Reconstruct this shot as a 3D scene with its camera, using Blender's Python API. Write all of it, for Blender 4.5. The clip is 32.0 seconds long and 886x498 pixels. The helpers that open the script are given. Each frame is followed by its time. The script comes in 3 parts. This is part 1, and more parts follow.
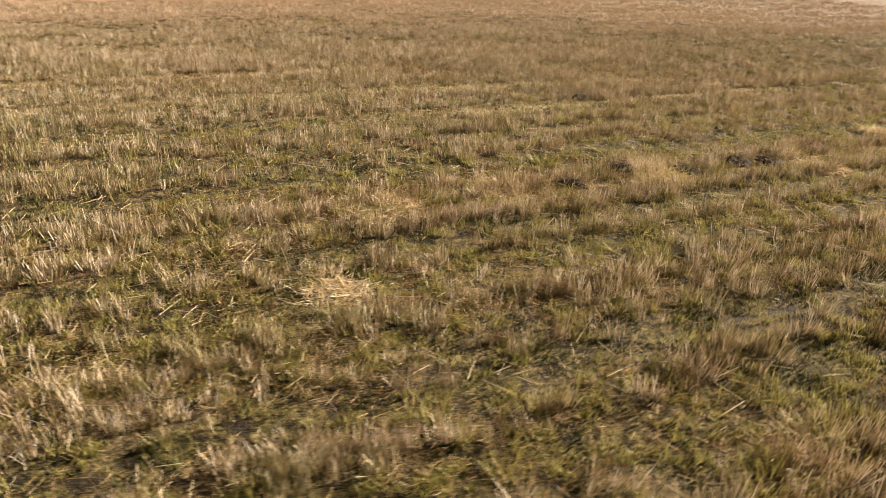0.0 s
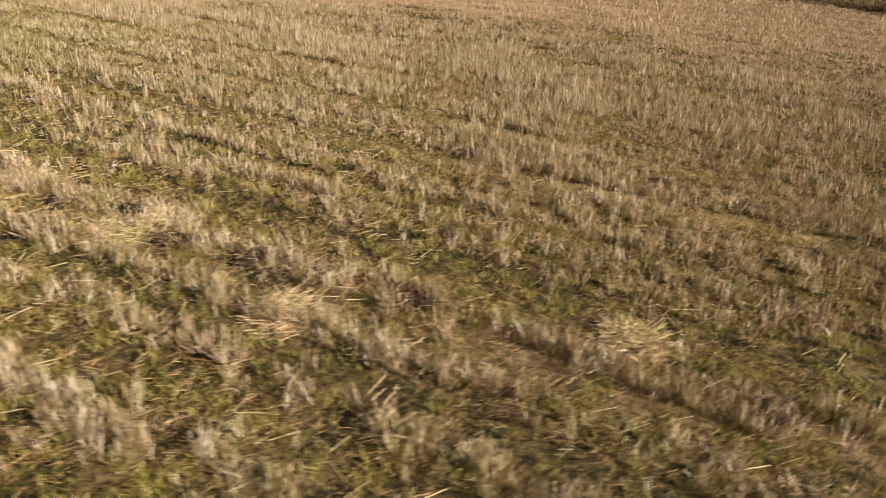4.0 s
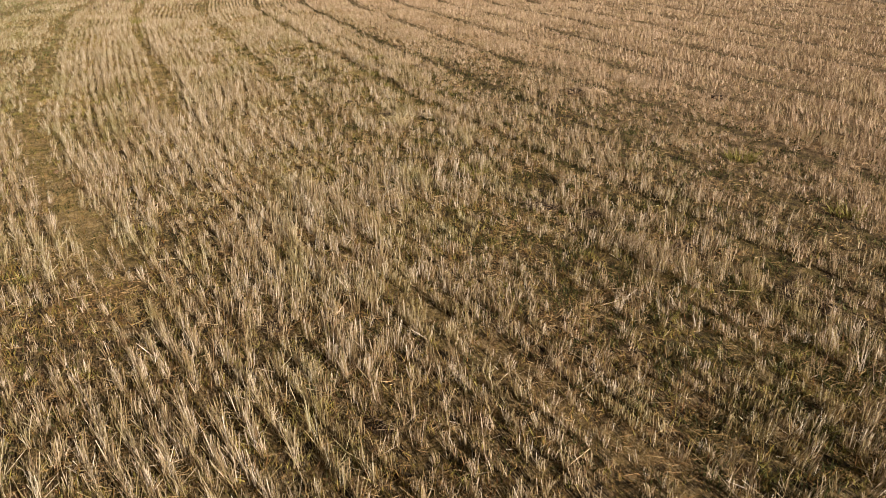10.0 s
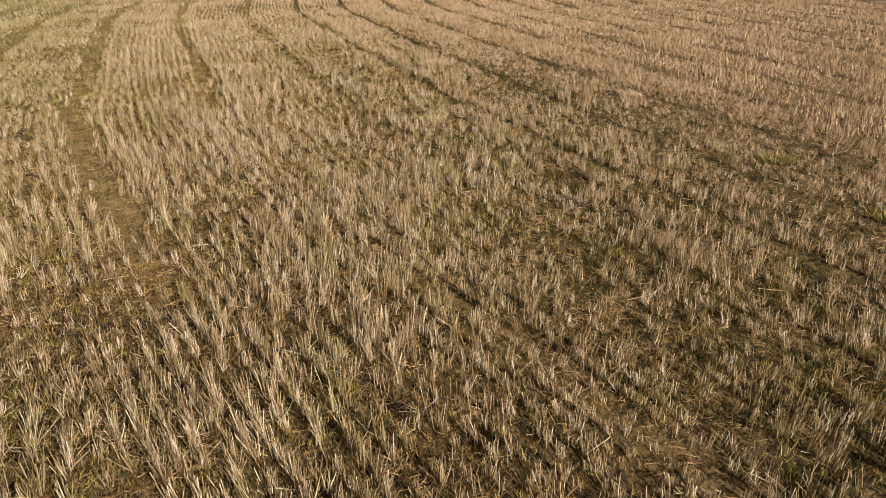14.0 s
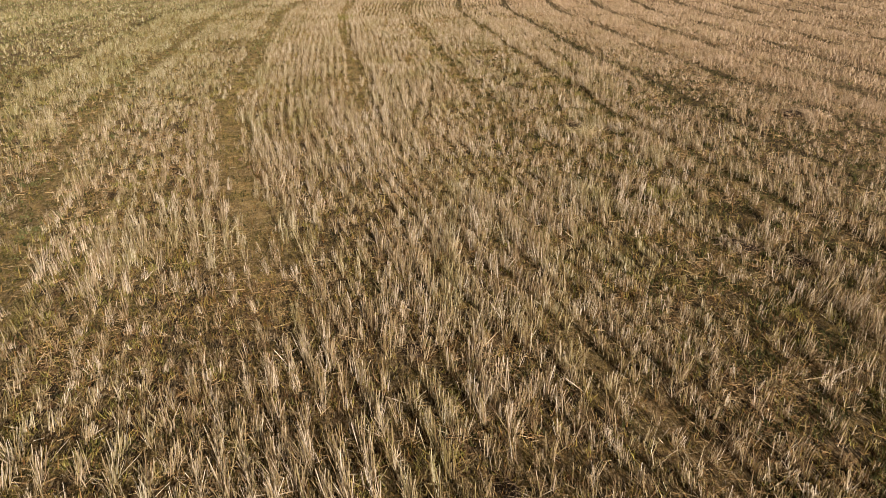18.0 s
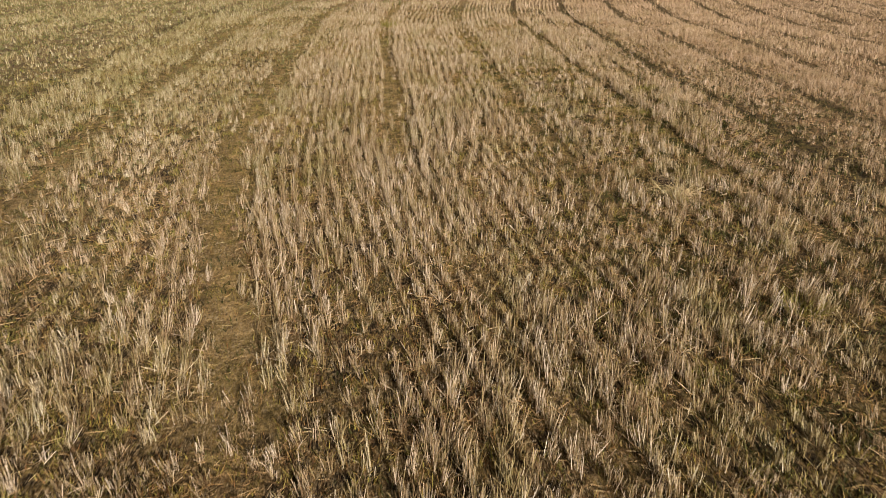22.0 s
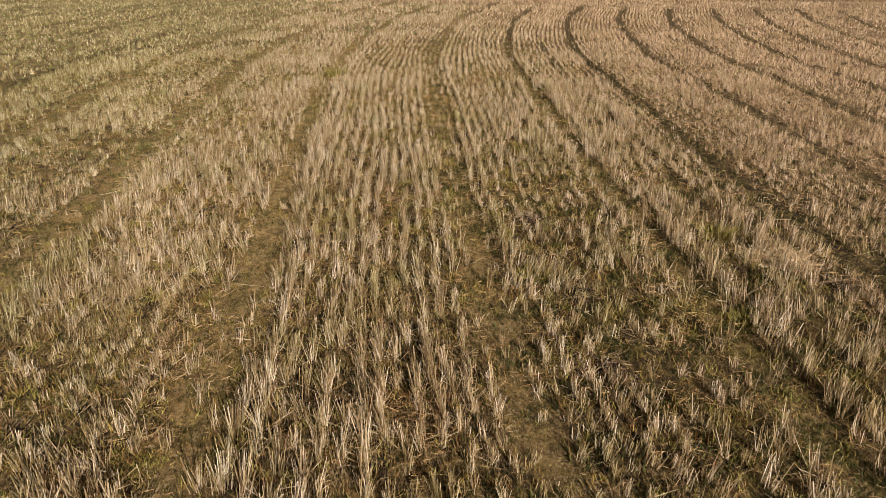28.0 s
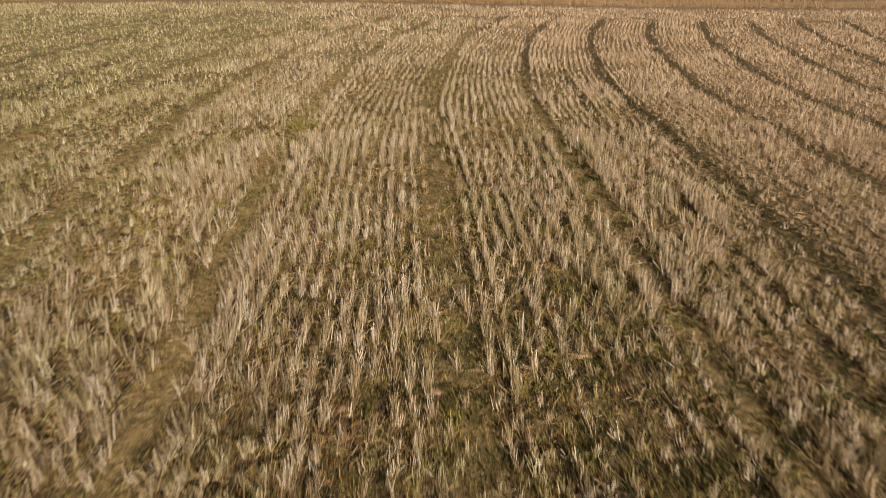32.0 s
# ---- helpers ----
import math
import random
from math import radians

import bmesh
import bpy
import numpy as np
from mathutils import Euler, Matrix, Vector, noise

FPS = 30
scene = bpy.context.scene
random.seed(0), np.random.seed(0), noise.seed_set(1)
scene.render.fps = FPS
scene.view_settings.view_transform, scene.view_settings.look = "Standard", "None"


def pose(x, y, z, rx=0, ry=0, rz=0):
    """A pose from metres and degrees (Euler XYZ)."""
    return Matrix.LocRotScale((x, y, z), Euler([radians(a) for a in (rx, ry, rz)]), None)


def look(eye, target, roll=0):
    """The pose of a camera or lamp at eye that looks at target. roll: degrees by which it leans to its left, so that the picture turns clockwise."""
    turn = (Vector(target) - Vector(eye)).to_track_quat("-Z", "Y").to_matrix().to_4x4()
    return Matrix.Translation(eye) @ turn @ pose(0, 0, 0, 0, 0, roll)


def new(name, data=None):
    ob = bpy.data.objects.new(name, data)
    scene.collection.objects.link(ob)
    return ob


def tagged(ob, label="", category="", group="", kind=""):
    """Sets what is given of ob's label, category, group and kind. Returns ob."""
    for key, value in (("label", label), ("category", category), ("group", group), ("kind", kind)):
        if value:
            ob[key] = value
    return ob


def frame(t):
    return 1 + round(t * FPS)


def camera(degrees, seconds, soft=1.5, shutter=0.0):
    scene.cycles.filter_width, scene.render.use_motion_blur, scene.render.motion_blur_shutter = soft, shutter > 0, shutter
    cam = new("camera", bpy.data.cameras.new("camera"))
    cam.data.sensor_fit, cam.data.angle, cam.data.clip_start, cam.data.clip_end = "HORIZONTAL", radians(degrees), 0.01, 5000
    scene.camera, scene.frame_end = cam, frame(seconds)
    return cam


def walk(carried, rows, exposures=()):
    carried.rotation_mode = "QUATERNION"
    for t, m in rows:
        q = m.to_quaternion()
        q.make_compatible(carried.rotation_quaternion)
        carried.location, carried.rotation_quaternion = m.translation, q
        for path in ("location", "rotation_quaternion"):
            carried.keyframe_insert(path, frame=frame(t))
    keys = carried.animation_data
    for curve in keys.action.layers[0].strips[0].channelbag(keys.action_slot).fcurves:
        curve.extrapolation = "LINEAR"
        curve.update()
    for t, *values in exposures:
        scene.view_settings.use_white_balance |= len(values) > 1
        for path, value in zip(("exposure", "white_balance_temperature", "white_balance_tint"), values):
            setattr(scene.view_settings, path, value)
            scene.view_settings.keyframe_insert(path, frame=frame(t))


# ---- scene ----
cam = camera(62.85, 32.0, 0.9, 0.38)
PATH = [
    (0.0, -22.942, 12.850, 4.436, -102.095, -24.757, 0.866),
    (0.5, -22.853, 10.849, 4.467, -93.859, -24.869, 0.787),
    (1.0, -22.550, 8.782, 4.479, -86.512, -24.873, 0.820),
    (1.5, -22.028, 6.566, 4.460, -79.463, -24.788, 0.835),
    (2.0, -21.260, 4.285, 4.420, -72.534, -24.662, 0.916),
    (2.5, -20.225, 1.962, 4.385, -65.938, -24.538, 0.869),
    (4.5, -13.936, -4.711, 4.561, -46.985, -25.139, 1.519),
    (5.0, -11.384, -6.119, 4.608, -44.657, -25.125, 1.349),
    (5.5, -8.586, -6.708, 4.672, -41.311, -25.206, 1.113),
    (6.0, -6.016, -6.867, 4.723, -32.354, -25.100, 0.644),
    (6.5, -4.189, -6.818, 4.767, -25.189, -25.003, 0.384),
    (7.0, -3.475, -6.602, 4.736, -24.207, -24.974, 0.308),
    (7.5, -2.944, -5.974, 4.720, -24.069, -24.882, 0.185),
    (8.0, -2.268, -4.904, 4.713, -24.021, -24.791, 0.153),
    (8.5, -1.455, -3.441, 4.709, -23.973, -24.770, 0.032),
    (9.0, -0.631, -1.826, 4.696, -23.961, -24.631, -0.085),
    (9.5, -0.020, -0.487, 4.694, -24.004, -24.563, -0.160),
    (10.0, 0.085, 0.082, 4.672, -23.963, -24.603, -0.192),
    (10.5, 0.007, 0.281, 4.672, -23.862, -24.601, -0.131),
    (11.0, -0.060, 0.342, 4.660, -23.704, -24.560, -0.086),
    (11.5, -0.085, 0.303, 4.640, -23.576, -24.496, -0.066),
    (12.0, -0.075, 0.212, 4.609, -23.373, -24.409, -0.007),
    (12.5, -0.044, 0.101, 4.590, -22.956, -24.344, -0.022),
    (13.0, 0.000, -0.000, 4.568, -22.501, -24.284, -0.039),
    (13.5, 0.047, -0.088, 4.535, -22.054, -24.186, -0.034),
    (15.5, 0.288, -0.026, 4.471, -16.206, -23.984, -0.100),
    (16.0, 0.358, 0.106, 4.463, -14.553, -23.986, -0.117),
    (16.5, 0.422, 0.281, 4.479, -12.855, -24.040, -0.140),
    (17.0, 0.476, 0.487, 4.486, -11.188, -24.090, -0.128),
    (17.5, 0.518, 0.738, 4.490, -9.571, -24.142, -0.074),
    (18.0, 0.565, 1.017, 4.497, -8.689, -24.224, -0.015),
    (18.5, 0.609, 1.340, 4.500, -8.556, -24.302, 0.007),
    (19.0, 0.652, 1.716, 4.499, -7.995, -24.349, 0.144),
    (19.5, 0.704, 2.127, 4.502, -6.734, -24.373, 0.179),
    (20.0, 0.764, 2.594, 4.493, -5.421, -24.278, 0.215),
    (20.5, 0.820, 3.097, 4.497, -4.987, -24.289, 0.202),
    (21.0, 0.883, 3.632, 4.505, -4.875, -24.304, 0.201),
    (21.5, 0.928, 4.200, 4.520, -4.932, -24.339, 0.225),
    (22.0, 0.989, 4.846, 4.530, -5.004, -24.432, 0.304),
    (22.5, 1.071, 5.545, 4.531, -4.977, -24.407, 0.288),
    (23.0, 1.105, 6.316, 4.518, -5.091, -24.368, 0.267),
    (23.5, 1.157, 7.131, 4.492, -4.848, -24.319, 0.310),
    (24.0, 1.210, 7.966, 4.476, -4.374, -24.279, 0.329),
    (24.5, 1.265, 8.767, 4.504, -4.254, -24.331, 0.392),
    (25.0, 1.502, 9.607, 4.498, -4.303, -24.340, 0.509),
    (25.5, 1.895, 10.472, 4.476, -4.330, -24.346, 0.615),
    (26.0, 2.395, 11.379, 4.460, -4.414, -24.328, 0.699),
    (26.5, 2.932, 12.537, 4.449, -4.377, -24.386, 0.679),
    (28.5, 3.234, 14.903, 4.755, -4.556, -23.959, 0.396),
    (29.0, 3.227, 14.917, 4.775, -4.488, -23.985, 0.404),
    (29.5, 3.245, 15.010, 4.792, -4.442, -24.034, 0.337),
    (30.0, 3.307, 15.392, 4.798, -4.279, -24.040, 0.236),
    (30.5, 3.405, 16.298, 4.798, -4.182, -24.011, 0.139),
    (31.0, 3.546, 17.655, 4.774, -4.070, -23.916, 0.051),
    (31.5, 3.672, 19.425, 4.748, -4.113, -23.850, 0.021),
    (32.0, 3.804, 21.393, 4.707, -4.112, -23.787, -0.007),
]

walk(cam, [(t, pose(x, y, z, 90 + pitch, 0, yaw) @ pose(0, 0, 0, 0, 0, roll)) for t, x, y, z, yaw, pitch, roll in PATH],
     exposures=[(0.0, 1.66), (1.0, 1.52), (2.5, 1.3), (5.0, 0.89), (7.0, 0.68), (13.0, 0.56), (19.0, 0.42), (24.0, 0.38), (32.0, 0.4)])

# ---- world and sun ----
SUN_FROM = Vector((0.31, -0.874, 0.375)).normalized()
world = bpy.data.worlds.new("world")
scene.world = world
world.use_nodes = True
wn = world.node_tree.nodes
sky = wn.new("ShaderNodeTexSky")
sky.sky_type, sky.sun_disc = "NISHITA", False
sky.sun_elevation = math.asin(SUN_FROM.z)
sky.sun_rotation = math.atan2(SUN_FROM.x, SUN_FROM.y)
world.node_tree.links.new(sky.outputs[0], wn["Background"].inputs[0])
wn["Background"].inputs[1].default_value = 0.004
sun = new("sun", bpy.data.lights.new("sun", "SUN"))
sun.data.energy, sun.data.angle, sun.data.color = 5.0, radians(0.6), (1.0, 0.872, 0.73)
sun.matrix_world = look(SUN_FROM * 50, (0, 0, 0))


# ---- materials ----
class Nodes:
    """Short hand for building a node material."""

    def __init__(self, name, rough=0.9):
        self.mat = bpy.data.materials.new(name)
        self.mat.use_nodes = True
        self.tree = self.mat.node_tree
        self.bsdf = self.tree.nodes["Principled BSDF"]
        self.bsdf.inputs["Roughness"].default_value = rough
        self.bsdf.inputs["Specular IOR Level"].default_value = 0.25

    def node(self, kind, **values):
        n = self.tree.nodes.new(kind)
        for key, value in values.items():
            n.inputs[key.replace("_", " ")].default_value = value
        return n

    def link(self, a, b):
        self.tree.links.new(a, b)

    def math(self, op, a, b=0.0, c=0.0):
        n = self.tree.nodes.new("ShaderNodeMath")
        n.operation = op
        for k, v in enumerate((a, b, c)):
            if isinstance(v, (int, float)):
                n.inputs[k].default_value = v
            else:
                self.link(v, n.inputs[k])
        return n.outputs[0]

    def noise(self, scale, detail=4.0, vec=None, rough=0.6, stretch=None):
        n = self.node("ShaderNodeTexNoise", Scale=scale, Detail=detail, Roughness=rough)
        v = vec if vec is not None else self.place()
        if stretch:
            m = self.node("ShaderNodeMapping")
            m.inputs["Scale"].default_value = stretch
            self.link(v, m.inputs["Vector"])
            v = m.outputs[0]
        self.link(v, n.inputs["Vector"])
        return n.outputs["Fac"]

    def bits(self, turn, fine=1.0):
        """Mask of short straw bits lying in one direction."""
        m = self.node("ShaderNodeMapping")
        m.inputs["Rotation"].default_value = (0, 0, turn)
        m.inputs["Scale"].default_value = (55 * fine, 7 * fine, 7 * fine)
        m.inputs["Location"].default_value = (turn * 13, turn * 7, 0)
        self.link(self.place(), m.inputs["Vector"])
        n = self.node("ShaderNodeTexNoise", Scale=1.0, Detail=1.0, Roughness=0.5)
        self.link(m.outputs[0], n.inputs["Vector"])
        return self.ramp(n.outputs["Fac"], [(0.58, 0.0), (0.64, 1.0)])

    def place(self):
        if not hasattr(self, "_geo"):
            self._geo = self.tree.nodes.new("ShaderNodeNewGeometry")
        return self._geo.outputs["Position"]

    def island(self):
        self.place()
        return self._geo.outputs["Random Per Island"]

    def ramp(self, fac, stops):
        n = self.tree.nodes.new("ShaderNodeValToRGB")
        el = n.color_ramp.elements
        while len(el) < len(stops):
            el.new(0.5)
        for e, (p, col) in zip(el, stops):
            e.position = p
            e.color = (*col, 1) if not isinstance(col, (int, float)) else (col, col, col, 1)
        self.link(fac, n.inputs[0])
        return n.outputs[0]

    def mix(self, fac, a, b, kind="MIX"):
        n = self.tree.nodes.new("ShaderNodeMix")
        n.data_type, n.blend_type = "RGBA", kind
        if isinstance(fac, (int, float)):
            n.inputs[0].default_value = fac
        else:
            self.link(fac, n.inputs[0])
        for k, v in ((6, a), (7, b)):
            if isinstance(v, tuple):
                n.inputs[k].default_value = (*v, 1)
            else:
                self.link(v, n.inputs[k])
        return n.outputs[2]

    def colour(self, c):
        self.link(c, self.bsdf.inputs["Base Color"])

    def thin(self, c, share):
        """Lets part of the light through, as thin dry or green leaves do."""
        t = self.tree.nodes.new("ShaderNodeBsdfTranslucent")
        self.link(c, t.inputs["Color"])
        x = self.tree.nodes.new("ShaderNodeMixShader")
        x.inputs[0].default_value = share
        self.link(self.bsdf.outputs[0], x.inputs[1])
        self.link(t.outputs[0], x.inputs[2])
        self.link(x.outputs[0], self.tree.nodes["Material Output"].inputs["Surface"])

    def bump(self, height, strength=0.5, distance=0.02):
        n = self.node("ShaderNodeBump", Strength=strength, Distance=distance)
        self.link(height, n.inputs["Height"])
        self.link(n.outputs[0], self.bsdf.inputs["Normal"])


def soil_material():
    m = Nodes("soil_and_litter", 0.95)
    lane = m.node("ShaderNodeAttribute")
    lane.attribute_name = "lane"
    green = m.node("ShaderNodeAttribute")
    green.attribute_name = "green"
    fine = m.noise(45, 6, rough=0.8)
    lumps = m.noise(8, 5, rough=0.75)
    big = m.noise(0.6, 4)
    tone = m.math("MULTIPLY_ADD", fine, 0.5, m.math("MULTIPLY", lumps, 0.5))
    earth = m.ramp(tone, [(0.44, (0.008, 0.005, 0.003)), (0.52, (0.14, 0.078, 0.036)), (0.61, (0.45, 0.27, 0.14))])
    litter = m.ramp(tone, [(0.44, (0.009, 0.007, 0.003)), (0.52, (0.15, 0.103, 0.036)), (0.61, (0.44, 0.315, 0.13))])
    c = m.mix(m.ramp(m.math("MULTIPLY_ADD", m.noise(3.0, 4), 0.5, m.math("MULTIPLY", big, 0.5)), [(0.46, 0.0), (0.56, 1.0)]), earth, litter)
    strip = m.ramp(tone, [(0.36, (0.09, 0.058, 0.022)), (0.48, (0.44, 0.295, 0.12)), (0.6, (0.7, 0.5, 0.25))])
    c = m.mix(lane.outputs["Fac"], c, strip)
    # darker furrows: the rows' shade put into the soil colour, with some dark earth
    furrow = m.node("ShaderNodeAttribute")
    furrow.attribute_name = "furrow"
    darkened = m.ramp(tone, [(0.42, (0.009, 0.007, 0.003)), (0.5, (0.082, 0.06, 0.022)), (0.6, (0.29, 0.21, 0.09))])
    c = m.mix(furrow.outputs["Fac"], c, darkened)
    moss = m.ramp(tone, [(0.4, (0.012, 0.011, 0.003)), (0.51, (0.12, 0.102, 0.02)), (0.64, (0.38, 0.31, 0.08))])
    g = m.math("MULTIPLY", m.ramp(m.noise(3.5, 5, rough=0.7), [(0.42, 0.0), (0.58, 1.0)]),
               m.math("ADD", m.math("MULTIPLY", lane.outputs["Fac"], 0.3), m.math("MULTIPLY_ADD", green.outputs["Fac"], 0.75, 0.2)))
    c = m.mix(m.math("MINIMUM", g, 0.9), c, moss)
    # dark gaps, about 0.1 m across: shade between stems put into the soil colour
    gap_shade = m.ramp(m.noise(5.5, 3, stretch=(1, 0.6, 1)), [(0.53, 0.0), (0.6, 0.9)])
    c = m.mix(m.math("MULTIPLY", gap_shade, m.math("MULTIPLY_ADD", lane.outputs["Fac"], -0.8, 1.0)), c, (0.014, 0.009, 0.005))
    # broken straw lying on the soil, thinner in the darkened furrows
    bits = m.bits(0.3)
    for turn in (1.1, 1.9, 2.8):
        bits = m.math("MAXIMUM", bits, m.bits(turn, 0.85 + 0.1 * turn))
    pale = m.ramp(m.noise(25, 2), [(0.35, (0.13, 0.085, 0.04)), (0.5, (0.32, 0.23, 0.12)), (0.66, (0.6, 0.48, 0.3))])
    patchy = m.ramp(m.noise(1.7, 4), [(0.36, 0.25), (0.6, 0.9)])
    c = m.mix(m.math("MULTIPLY", m.math("MULTIPLY", bits, patchy), m.math("MULTIPLY_ADD", furrow.outputs["Fac"], -0.85, 1.0)), c, pale)
    chaff = m.node("ShaderNodeAttribute")
    chaff.attribute_name = "chaff"
    dust = m.ramp(tone, [(0.36, (0.12, 0.078, 0.045)), (0.5, (0.34, 0.235, 0.14)), (0.64, (0.58, 0.43, 0.28))])
    c = m.mix(chaff.outputs["Fac"], c, dust)
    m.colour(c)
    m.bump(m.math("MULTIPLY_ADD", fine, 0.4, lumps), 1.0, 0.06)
    return m.mat


def straw_material(name, tones, thin_share):
    """Dry stems: each its own tone, greyer and redder in patches."""
    m = Nodes(name, 0.55)
    bunch = m.ramp(m.noise(9, 2, stretch=(1, 0.6, 0.2)), [(0.36, 0.0), (0.64, 1.0)])
    r = m.math("MULTIPLY_ADD", bunch, 0.5, m.math("MULTIPLY", m.island(), 0.52))
    c = m.ramp(r, [(k / (len(tones) - 1), t) for k, t in enumerate(tones)])
    c = m.mix(m.ramp(m.noise(0.7, 4), [(0.42, 0.0), (0.62, 0.7)]), c, m.mix(1.0, c, (0.84, 0.79, 0.72), "MULTIPLY"))
    c = m.mix(m.ramp(m.noise(1.1, 4, stretch=(1, 0.5, 1)), [(0.5, 0.0), (0.68, 0.75)]), c, m.mix(1.0, c, (0.76, 0.82, 0.58), "MULTIPLY"))
    c = m.mix(m.ramp(m.noise(2.3, 4), [(0.45, 0.0), (0.7, 0.5)]), c, m.mix(1.0, c, (1.0, 0.95, 0.86), "MULTIPLY"))
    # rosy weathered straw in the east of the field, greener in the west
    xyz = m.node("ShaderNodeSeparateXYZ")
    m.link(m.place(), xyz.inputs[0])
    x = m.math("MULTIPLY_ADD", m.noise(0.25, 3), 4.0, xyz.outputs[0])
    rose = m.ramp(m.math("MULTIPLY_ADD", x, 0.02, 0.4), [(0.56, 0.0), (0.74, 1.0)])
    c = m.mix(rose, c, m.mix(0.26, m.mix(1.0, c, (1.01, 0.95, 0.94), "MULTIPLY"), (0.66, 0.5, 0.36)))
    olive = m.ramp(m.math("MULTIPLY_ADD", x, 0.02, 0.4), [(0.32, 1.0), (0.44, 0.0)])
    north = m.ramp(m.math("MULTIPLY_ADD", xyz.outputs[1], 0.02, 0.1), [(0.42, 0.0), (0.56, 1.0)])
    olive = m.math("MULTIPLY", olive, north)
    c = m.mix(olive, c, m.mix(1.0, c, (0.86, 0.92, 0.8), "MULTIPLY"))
    m.colour(c)
    m.bsdf.inputs["Specular IOR Level"].default_value = 0.15
    m.thin(c, thin_share)
    return m.mat


def leaf_material(name, a, b, rough=0.6):
    m = Nodes(name, rough)
    c = m.ramp(m.island(), [(0.0, a), (1.0, b)])
    c = m.mix(m.ramp(m.noise(1.5, 3), [(0.4, 0.0), (0.7, 0.5)]), c, tuple(0.55 * x for x in a))
    m.colour(c)
    m.thin(c, 0.3)
    return m.mat


def rough_material(name, a, b, scale, bump=0.6, distance=0.02):
    m = Nodes(name, 0.95)
    n1, n2 = m.noise(scale, 5, rough=0.7), m.noise(scale * 0.13, 3)
    c = m.ramp(n1, [(0.3, a), (0.7, b)])
    c = m.mix(m.ramp(n2, [(0.35, 0.0), (0.7, 0.5)]), c, tuple(0.6 * x for x in a))
    m.colour(c)
    m.bump(n1, bump, distance)
    return m.mat


SOIL = soil_material()
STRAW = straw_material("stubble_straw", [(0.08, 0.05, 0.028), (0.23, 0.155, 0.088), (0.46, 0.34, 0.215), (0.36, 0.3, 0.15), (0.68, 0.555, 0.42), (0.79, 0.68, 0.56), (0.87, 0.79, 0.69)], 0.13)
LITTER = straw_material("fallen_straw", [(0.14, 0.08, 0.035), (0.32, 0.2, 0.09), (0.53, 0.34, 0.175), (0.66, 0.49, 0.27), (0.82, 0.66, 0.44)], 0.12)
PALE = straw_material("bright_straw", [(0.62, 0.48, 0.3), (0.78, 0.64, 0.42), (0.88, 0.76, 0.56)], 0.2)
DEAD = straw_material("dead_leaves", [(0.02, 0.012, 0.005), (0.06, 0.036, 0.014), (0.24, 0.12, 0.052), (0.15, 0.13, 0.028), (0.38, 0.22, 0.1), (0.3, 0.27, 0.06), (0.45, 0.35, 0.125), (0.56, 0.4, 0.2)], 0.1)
GRASS = leaf_material("grass_blades", (0.18, 0.168, 0.036), (0.56, 0.48, 0.16))
MOSS = leaf_material("moss", (0.19, 0.15, 0.038), (0.52, 0.39, 0.14), 0.9)
DARK_LEAF = leaf_material("dark_leaves", (0.035, 0.04, 0.012), (0.12, 0.12, 0.035), 0.7)
FIELD_GREEN = leaf_material("field_grass", (0.11, 0.125, 0.042), (0.32, 0.31, 0.13))
CLOD = rough_material("dry_earth", (0.22, 0.13, 0.075), (0.40, 0.26, 0.16), 22)
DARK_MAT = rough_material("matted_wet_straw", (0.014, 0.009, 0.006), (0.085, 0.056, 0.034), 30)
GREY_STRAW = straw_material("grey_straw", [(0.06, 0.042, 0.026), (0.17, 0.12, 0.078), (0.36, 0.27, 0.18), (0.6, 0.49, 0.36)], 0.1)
TRACK = rough_material("dusty_track", (0.42, 0.33, 0.22), (0.62, 0.5, 0.36), 5, 0.4)
BARK = rough_material("bark", (0.07, 0.05, 0.035), (0.18, 0.13, 0.09), 30)
LEAF_GREEN = leaf_material("hedge_leaves_green", (0.05, 0.065, 0.02), (0.15, 0.16, 0.05))
LEAF_BROWN = leaf_material("hedge_leaves_brown", (0.26, 0.17, 0.08), (0.5, 0.36, 0.2))
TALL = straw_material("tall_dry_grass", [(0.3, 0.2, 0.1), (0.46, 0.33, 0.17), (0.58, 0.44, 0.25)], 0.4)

# ---- plan of the field ----
# strips between the drill passes: row line, half width, how bare in the south and in the north, where they begin and end
LANES = [(-31.2, 0.22, 0.6, 0.6, -40, 90), (-28.0, 0.22, 0.6, 0.6, -40, 90), (-24.8, 0.22, 0.6, 0.6, -40, 90), (-21.6, 0.24, 0.7, 0.6, -40, 90),
         (-18.4, 0.4, 0.85, 0.6, -40, 90), (-15.1, 0.36, 0.95, 0.6, -40, 90), (-12.0, 0.38, 0.95, 0.6, -40, 90), (-8.1, 0.4, 0.95, 0.7, -40, 90),
         (-5.2, 0.36, 0.85, 0.95, -1, 90), (-2.04, 0.42, 1.0, 0.95, 9, 90), (1.25, 0.33, 0.4, 1.0, -40, 90), (4.55, 0.31, 0.35, 0.88, -40, 90),
         (7.5, 0.24, 0.8, 0.95, 4, 90), (8.95, 0.14, 0.0, 0.8, 21, 56)]
LANES += [(10.4 + 3.0 * k, 0.31, 0.95, 1.0, -40, 90) for k in range(14)]
ROW = 0.205
HEADLAND = 69.5
NORTH = 77.0
rng = np.random.default_rng(7)


